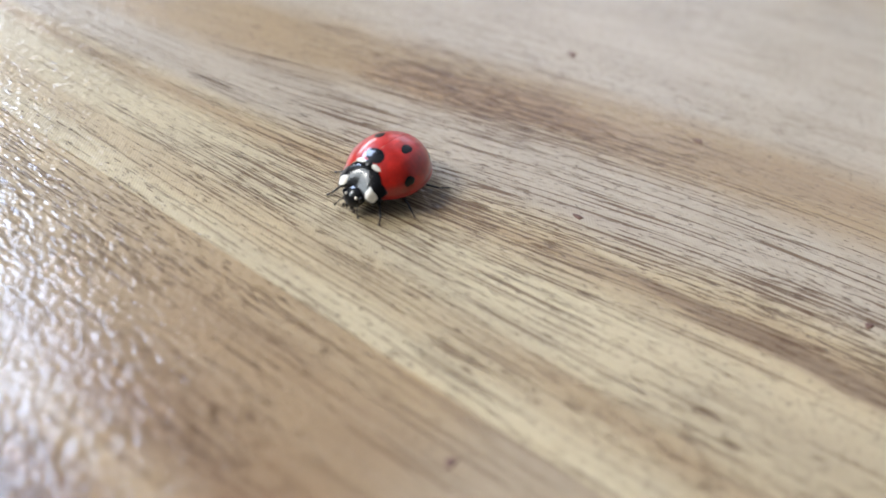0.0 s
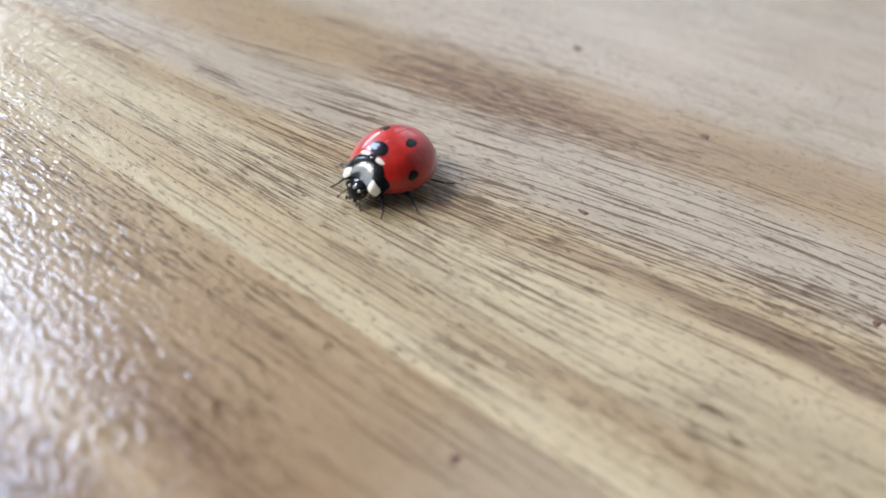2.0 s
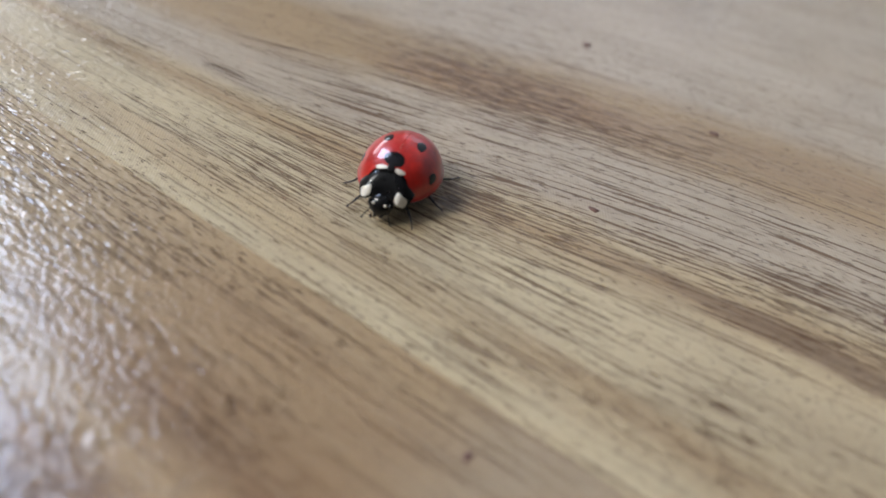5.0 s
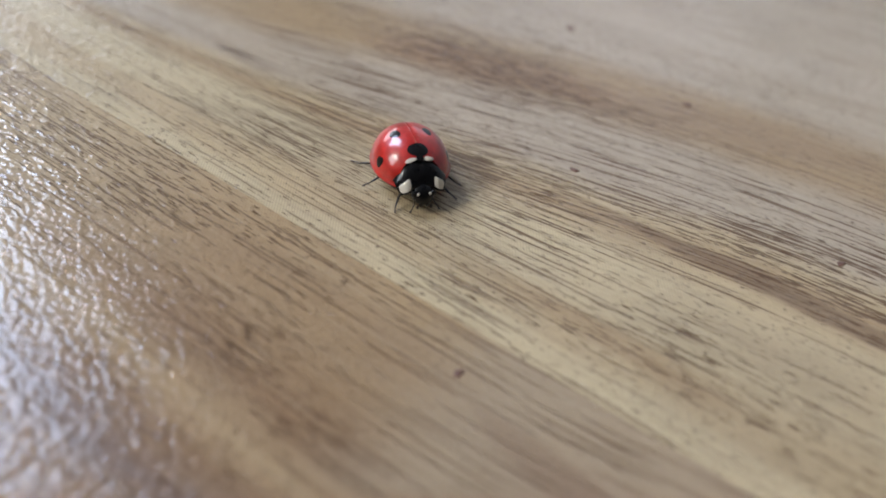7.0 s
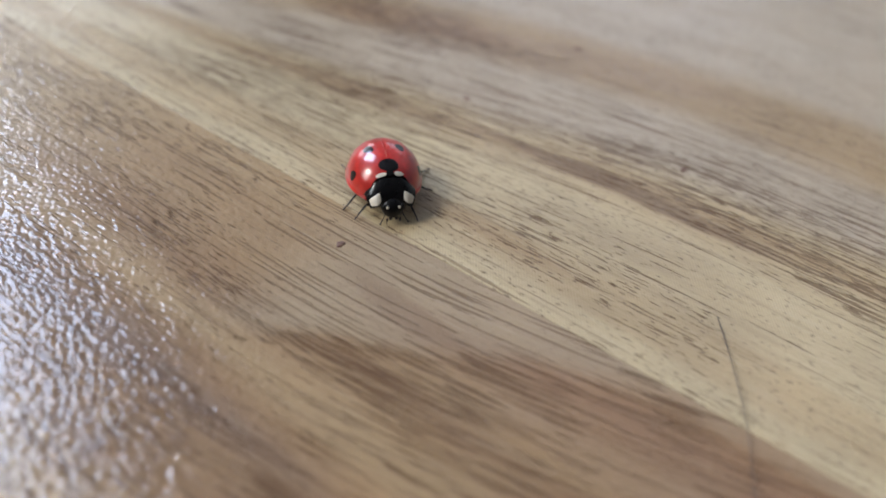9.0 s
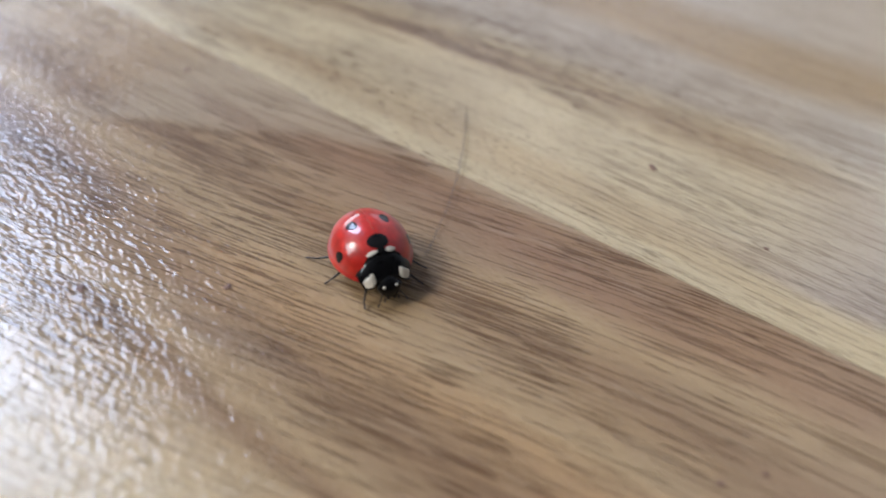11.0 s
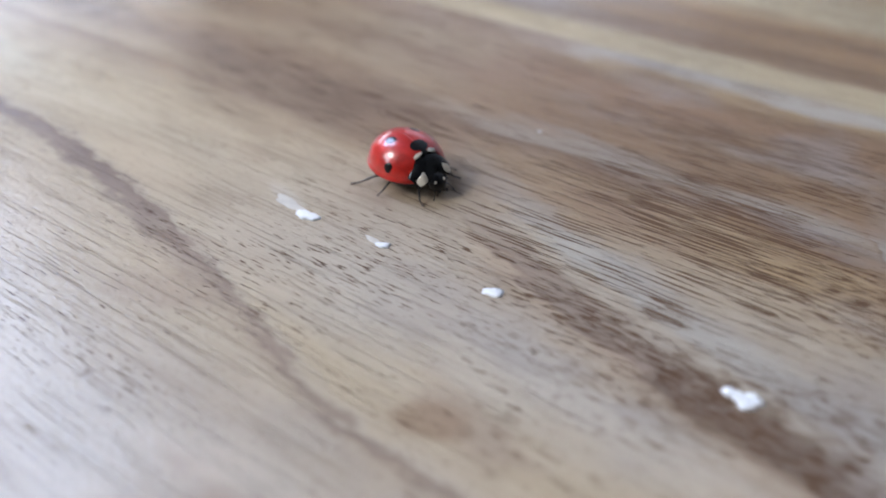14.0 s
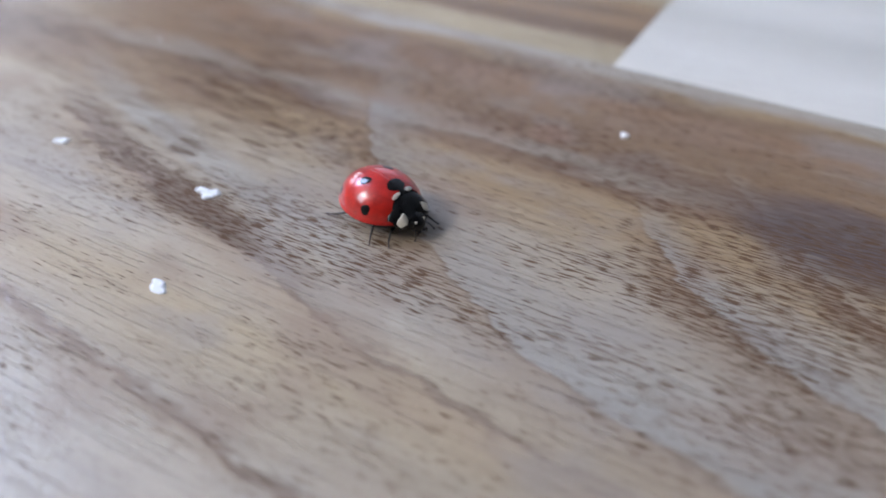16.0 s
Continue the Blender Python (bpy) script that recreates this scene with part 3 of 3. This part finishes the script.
def speck(x, y, rx, ry, turn, seed):
    ob = smooth(part("speck", blob(rx, ry, 0.06, seed), SPECK))
    ob.matrix_world = pose(x * MM, y * MM, 0, 0, 0, turn)
    tagged(ob, "tiny dark brown speck of dirt on the table", "speck", "specks on the table")


def crumb(x, y, turn, lobes, seed, rough=0.22):
    """A flat crumb of one or more lobes: x, y, half length, half width, height of each."""
    bm = bmesh.new()
    for k, (lx, ly, rx, ry, h) in enumerate(lobes):
        piece = bpy.data.meshes.new("lobe")
        made = blob(rx, ry, h, seed * 7 + k, rough, 16)
        bmesh.ops.translate(made, vec=(lx * MM, ly * MM, 0), verts=made.verts[:])
        made.to_mesh(piece)
        made.free()
        bm.from_mesh(piece)
        bpy.data.meshes.remove(piece)
    ob = smooth(part("crumb", bm, CRUMB))
    ob.matrix_world = pose(x * MM, y * MM, 0, 0, 0, turn)
    tagged(ob, "small flat white crumb lying on the table", "crumb", "crumbs on the table")


def powder(x, y, rx, ry, turn, seed):
    ob = smooth(part("powder_smear", blob(rx, ry, 0.02, seed, 0.3), POWDER))
    ob.matrix_world = pose(x * MM, y * MM, 0, 0, 0, turn)
    tagged(ob, "thin pale smear of powder beside a crumb", "smear", "smears on the table")


for i, (x, y, rx, ry, turn) in enumerate(((2.7, 15.6, 0.42, 0.22, -10), (5.2, 28.5, 0.40, 0.30, 0), (19.2, 18.5, 0.32, 0.26, 30), (6.3, -2.8, 0.30, 0.34, 20),
                                          (-6.9, 32.6, 0.5, 0.4, 0), (40.4, 9.0, 0.42, 0.30, -20), (26.4, -16.9, 0.26, 0.28, 0), (20.1, -22.1, 0.38, 0.3, 10),
                                          (53.8, -11.4, 0.25, 0.2, 0), (55.3, -9.6, 0.22, 0.16, 0), (49.6, 5.9, 0.22, 0.16, 0))):
    speck(x, y, rx * 0.8, ry * 0.8, turn, 20 + i)

crumb(84.2, -32.4, 14, ((0, 0, 0.66, 0.48, 0.15), (0.45, -0.08, 0.46, 0.38, 0.13), (-0.42, 0.08, 0.42, 0.32, 0.09)), 1)
crumb(90.1, -32.1, 15, ((0, 0, 0.40, 0.30, 0.12), (-0.30, 0.05, 0.26, 0.18, 0.06)), 2)
crumb(97.8, -32.0, 8, ((0.05, 0, 0.48, 0.42, 0.14), (-0.30, -0.05, 0.36, 0.28, 0.09)), 3)
crumb(111.6, -31.8, 6, ((-0.62, 0.14, 0.42, 0.32, 0.13), (-0.12, 0.0, 0.50, 0.32, 0.14), (0.42, 0.18, 0.46, 0.36, 0.15), (0.20, -0.34, 0.40, 0.30, 0.12)), 4)
crumb(115.5, -40.3, -26, ((0, 0, 0.60, 0.44, 0.12), (0.46, 0.02, 0.38, 0.34, 0.08)), 5)
crumb(133.1, -10.8, 0, ((0, 0, 0.34, 0.32, 0.16),), 6)
crumb(91.0, -15.4, 30, ((0, 0, 0.16, 0.06, 0.05),), 7)
powder(82.3, -32.0, 1.2, 0.45, -4, 41)
powder(89.2, -32.0, 0.6, 0.18, 0, 42)

hair_curve = bpy.data.curves.new("hair", "CURVE")
hair_curve.dimensions, hair_curve.bevel_depth, hair_curve.bevel_resolution = "3D", 0.026 * MM, 2
line = hair_curve.splines.new("POLY")
line.points.add(40)
for i in range(41):
    s = i / 40
    line.points[i].co = ((26.4 + 7.2 * s + 0.75 * math.sin(3.14 * s)) * MM, (6.4 - 14.2 * s) * MM, (0.07 + 0.25 * math.sin(3.14 * s)) * MM, 1)
hair_curve.materials.append(HAIR)
tagged(new("hair", hair_curve), "single thin curved dark hair on the table", "hair")

# ---- the ladybird, x ahead, y to its left, millimetres ----
CX, CZ, EA, EB, EC = -0.60, 1.22, 2.80, 2.33, 2.02
bug = tagged(new("ladybird"), "glossy red ladybird beetle with seven black spots", "ladybird")


def dome(s, w, grow=1.0):
    """A point of the wing-case dome: s from the front to the tail, w from the rim to the ridge."""
    return Vector((CX + grow * EA * math.cos(s), grow * EB * math.sin(s) * math.cos(w), CZ + grow * EC * math.sin(s) * math.sin(w))) * MM


def onto_dome(p, grow):
    d = Vector(((p[0] - CX) / EA, p[1] / EB, (p[2] - CZ) / EC)).normalized() * grow
    return Vector((CX + d.x * EA, d.y * EB, CZ + d.z * EC)) * MM


def wing_case(side):
    rows, ns, nw = [], 44, 26
    for i in range(ns + 1):
        w = -0.06 + (i / ns) * (math.pi / 2 + 0.057)
        row = []
        for j in range(nw + 1):
            # the front edge runs slanting back from the shoulder to the ridge
            front = 0.60 + 0.26 * max(0, math.sin(max(w, 0))) ** 2
            s = front + (math.pi - 0.012 - front) * j / nw
            p = dome(s, w)
            # a shallow seam along the ridge, and a flared rim
            p.z -= 0.014 * MM * math.exp(-((math.pi / 2 - w) / 0.02) ** 2)
            if w < 0.06:
                flare = 1 + 0.045 * ((0.06 - w) / 0.12) ** 1.5
                p.x, p.y = CX * MM + (p.x - CX * MM) * flare, p.y * flare
            p.y += 0.004 * MM
            row.append((p.x, side * p.y, p.z))
        rows.append(row)
    # turned-in lip under the rim
    lip = [(CX * MM + (p[0] - CX * MM) * 0.93, p[1] * 0.93, p[2] - 0.03 * MM) for p in rows[0]]
    bm = bmesh.new()
    grid_faces(bm, [lip] + rows)
    bmesh.ops.recalc_face_normals(bm, faces=bm.faces[:])
    return smooth(part("wing_case", bm, RED_SHELL, bug, "glossy red wing case"))


def patch(name, centre, rx, ry, turn, material, parent, seed=0, grow=1.006, onto=onto_dome, wob=0.10, label=""):
    """A thin coloured patch that lies on a curved shell."""
    r = random.Random(seed)
    ph = (r.uniform(0, 6.28), r.uniform(0, 6.28))
    c = Vector(centre)
    nrm = Vector(((c.x - CX) / EA ** 2, c.y / EB ** 2, (c.z - CZ) / EC ** 2)).normalized()
    u = (Vector((1, 0, 0)) - nrm * nrm.x).normalized()
    v = nrm.cross(u)
    bm = bmesh.new()
    rows = []
    for q in (1.0, 0.75, 0.5, 0.25):
        row = []
        for i in range(24):
            a = i * math.tau / 24
            w = 1 + wob * math.sin(2 * a + ph[0]) + wob * 0.7 * math.sin(3 * a + ph[1])
            k = a + radians(turn)
            row.append(onto(c + u * rx * q * w * math.cos(k) + v * ry * q * w * math.sin(k), grow if q < 1 else grow - 0.005))
        rows.append(row)
    vs = grid_faces(bm, rows, closed=True)
    bm.faces.new(vs[-1])
    bmesh.ops.recalc_face_normals(bm, faces=bm.faces[:])
    if sum((f.normal @ nrm for f in bm.faces), 0.0) < 0:
        bmesh.ops.reverse_faces(bm, faces=bm.faces[:])
    return smooth(part(name, bm, material, parent, label))


for side in (1, -1):
    case = wing_case(side)
    patch("spot", (-0.85, side * 0.92, 2.92), 0.36, 0.30, 0, SPOT_BLACK, case, 3 + side)
    patch("spot", (0.10, side * 1.97, 1.85), 0.32, 0.30, 0, SPOT_BLACK, case, 7 + side)
    patch("spot", (-2.40, side * 1.25, 1.62), 0.34, 0.32, 0, SPOT_BLACK, case, 9 + side)
    patch("white_mark", (1.13, side * 0.50, 2.52), 0.13, 0.30, 24 * side, CREAM_SHELL, case, 11 + side, 1.009)
patch("spot", (0.68, 0.0, 2.86), 0.44, 0.58, 0, SPOT_BLACK, bug, 2, 1.012, wob=0.05, label="black spot across the wing-case seam")
patch("spot_neck", (1.12, 0.0, 2.64), 0.22, 0.20, 0, SPOT_BLACK, bug, 5, 1.011, wob=0.03)

# belly
bm = bmesh.new()
bmesh.ops.create_uvsphere(bm, u_segments=28, v_segments=14, radius=1.0, matrix=Matrix.Translation((-0.35 * MM, 0, 0.84 * MM)) @ Matrix.Diagonal((2.45 * MM, 2.0 * MM, 0.62 * MM, 1)))
smooth(part("abdomen", bm, BELLY, bug, "dark underside of the body"))

# pronotum: a short domed collar, its front edge hollowed for the head
def collar(a, b, lift=0.0):
    """a from side to side, b from the back edge to the front edge."""
    back, front = 1.12 + 0.36 * a * a, 2.34 + 0.26 * min(1.0, abs(a) / 0.70) ** 2 - 1.0 * max(0.0, abs(a) - 0.70)
    x = back + (front - back) * b
    y = 1.60 * a * (1 - 0.17 * b * b)
    z = 2.54 + lift - 1.04 * b ** 1.6 - (1.06 - 0.50 * b) * abs(a) ** 2.6
    return Vector((x, y, z)) * MM


bm = bmesh.new()
n = 36
rows = [[collar(-1 + 2 * i / n, j / 16) for i in range(n + 1)] for j in range(17)]
skirt = [p + Vector((-0.12, 0, -0.16)) * MM for p in rows[-1]]
grid_faces(bm, [[p - Vector((0, 0, 0.14 * MM)) for p in rows[0]]] + rows + [skirt])
bmesh.ops.recalc_face_normals(bm, faces=bm.faces[:])
if sum(f.normal.z for f in bm.faces) < 0:
    bmesh.ops.reverse_faces(bm, faces=bm.faces[:])
pronotum = smooth(part("pronotum", bm, BLACK_SHELL, bug, "shiny black pronotum with cream corners"))
for side in (1, -1):
    bm = bmesh.new()
    rows = []
    for q in (1.0, 0.9, 0.5, 0.1):
        row = []
        for i in range(20):
            k = i * math.tau / 20
            sq = 1 / max(abs(math.cos(k)), abs(math.sin(k))) ** 0.85
            row.append(collar(side * (0.72 + 0.22 * q * sq * math.cos(k)), 0.80 + 0.17 * q * sq * math.sin(k), 0.03 if q < 1 else 0.004))
        rows.append(row)
    vs = grid_faces(bm, rows, closed=True)
    bm.faces.new(vs[-1])
    bmesh.ops.recalc_face_normals(bm, faces=bm.faces[:])
    if sum(f.normal.z for f in bm.faces) < 0:
        bmesh.ops.reverse_faces(bm, faces=bm.faces[:])
    smooth(part("white_corner", bm, CREAM_SHELL, pronotum, "cream white corner patch"))

# head, eyes, pale brow marks, jaws
bm = bmesh.new()
bmesh.ops.create_uvsphere(bm, u_segments=24, v_segments=14, radius=1.0, matrix=Matrix.Translation((2.42 * MM, 0, 1.02 * MM)) @ pose(0, 0, 0, 0, 50, 0) @ Matrix.Diagonal((0.66 * MM, 0.68 * MM, 0.40 * MM, 1)))
head = smooth(part("head", bm, BLACK_SHELL, bug, "small shiny black head"))
for side in (1, -1):
    for name, p, r, mat in (("eye", (2.54, side * 0.58, 1.12), (0.19, 0.15, 0.21), SPOT_BLACK), ("brow_mark", (2.72, side * 0.36, 1.22), (0.08, 0.09, 0.10), CREAM_SHELL),
                            ("mandible", (2.84, side * 0.18, 0.54), (0.13, 0.12, 0.18), LEG_BLACK), ("palp", (2.90, side * 0.40, 0.42), (0.08, 0.07, 0.16), FOOT_BROWN)):
        bm = bmesh.new()
        bmesh.ops.create_uvsphere(bm, u_segments=14, v_segments=8, radius=1.0, matrix=Matrix.Translation(Vector(p) * MM) @ Matrix.Diagonal((*(q * MM for q in r), 1)))
        smooth(part(name, bm, mat, head))
    bm = bmesh.new()
    tube(bm, [Vector(p) * MM for p in ((2.72, side * 0.48, 0.90), (2.98, side * 0.66, 0.66), (3.08, side * 0.80, 0.42), (3.10, side * 0.88, 0.28))],
         [q * MM for q in (0.04, 0.03, 0.03, 0.065)], 7)
    smooth(part("antenna", bm, LEG_BLACK, head))


def leg(hip, knee, ankle, toe):
    """One leg, its origin at the hip."""
    h = Vector(hip)
    pts = [Vector(p) - h for p in (hip, knee, ankle, toe)]
    bm = bmesh.new()
    tube(bm, [p * MM for p in (pts[0], pts[0].lerp(pts[1], 0.5), pts[0].lerp(pts[1], 0.9), pts[1])], [q * MM for q in (0.12, 0.13, 0.09, 0.06)], 8)
    ob = smooth(part("leg", bm, LEG_BLACK, bug))
    ob.location = h * MM
    bm = bmesh.new()
    tube(bm, [p * MM for p in (pts[1] + Vector((0, 0, 0.02)), pts[1].lerp(pts[2], 0.12), pts[1].lerp(pts[2], 0.6), pts[2])], [q * MM for q in (0.05, 0.07, 0.065, 0.045)], 8)
    smooth(part("shin", bm, LEG_BLACK, ob))
    bm = bmesh.new()
    tube(bm, [p * MM for p in (pts[2], pts[2].lerp(pts[3], 0.3), pts[2].lerp(pts[3], 0.45), pts[2].lerp(pts[3], 0.55), pts[2].lerp(pts[3], 0.85), pts[3])],
         [q * MM for q in (0.04, 0.055, 0.03, 0.05, 0.055, 0.025)], 8)
    smooth(part("foot", bm, FOOT_BROWN, ob, "brown jointed foot"))
    return ob


LEGS = []
for side in (1, -1):
    for k, (hip, knee, ankle, toe) in enumerate((
            ((1.35, 0.75, 0.62), (1.90, 1.40, 0.70), (2.20, 1.75, 0.22), (2.60, 1.95, 0.06)),
            ((0.30, 1.10, 0.58), (0.35, 2.02, 0.74), (0.45, 2.60, 0.22), (0.65, 3.05, 0.06)),
            ((-0.95, 1.05, 0.58), (-1.60, 2.00, 0.60), (-2.35, 2.55, 0.20), (-2.95, 2.95, 0.06)))):
        ob = leg(*[(p[0], side * p[1], p[2]) for p in (hip, knee, ankle, toe)])
        LEGS.append((ob, side, k))

def motions():
    walk(bug, [(t, pose(x * MM, y * MM, 0, 0, 0, a)) for t, x, y, a in [
    (0, -7.44, 9.62, -90.4),
    (1, -7.45, 9.73, -91.0),
    (2, -7.49, 9.70, -92.5),
    (3, -7.46, 9.74, -91.9),
    (4, -6.89, 8.95, -87.2),
    (4.2, -6.86, 8.93, -85.0),
    (6.3, -5.79, 8.14, -45.9),
    (6.5, -5.38, 7.96, -41.6),
    (7, -4.39, 7.50, -38.2),
    (7.5, -2.59, 6.86, -32.2),
    (8, -0.90, 5.61, -39.6),
    (8.2, -0.19, 5.39, -41.5),
    (10.3, 21.22, -5.81, -29.4),
    (10.5, 24.07, -7.04, -22.0),
    (11, 31.98, -10.66, -29.7),
    (11.5, 40.92, -14.21, -22.3),
    (12, 50.21, -16.69, -14.8),
    (12.5, 60.70, -18.20, -14.0),
    (13, 70.43, -20.04, -22.4),
    (13.5, 79.17, -23.48, -19.1),
    (14, 87.26, -25.41, -13.3),
    (14.5, 96.13, -27.08, -13.7),
    (15, 105.22, -27.48, -2.7),
    (15.5, 114.46, -28.05, -9.2),
    (16, 123.51, -28.27, -12.0),
    ]])
    for ob, side, k in LEGS:
        tripod = 0.0 if (k + (side > 0)) % 2 else math.pi
        rows = []
        for i in range(161):
            t = i / 10
            go = min(1.0, max(0.0, (t - 4.0) / 1.5))
            step = math.tau * 2.3 * t + tripod
            swing = side * go * 17 * math.sin(step)
            lift = side * go * max(0.0, 9 * math.cos(step))
            rows.append((t, pose(*ob.location, lift, 0, swing)))
        walk(ob, rows)


motions()
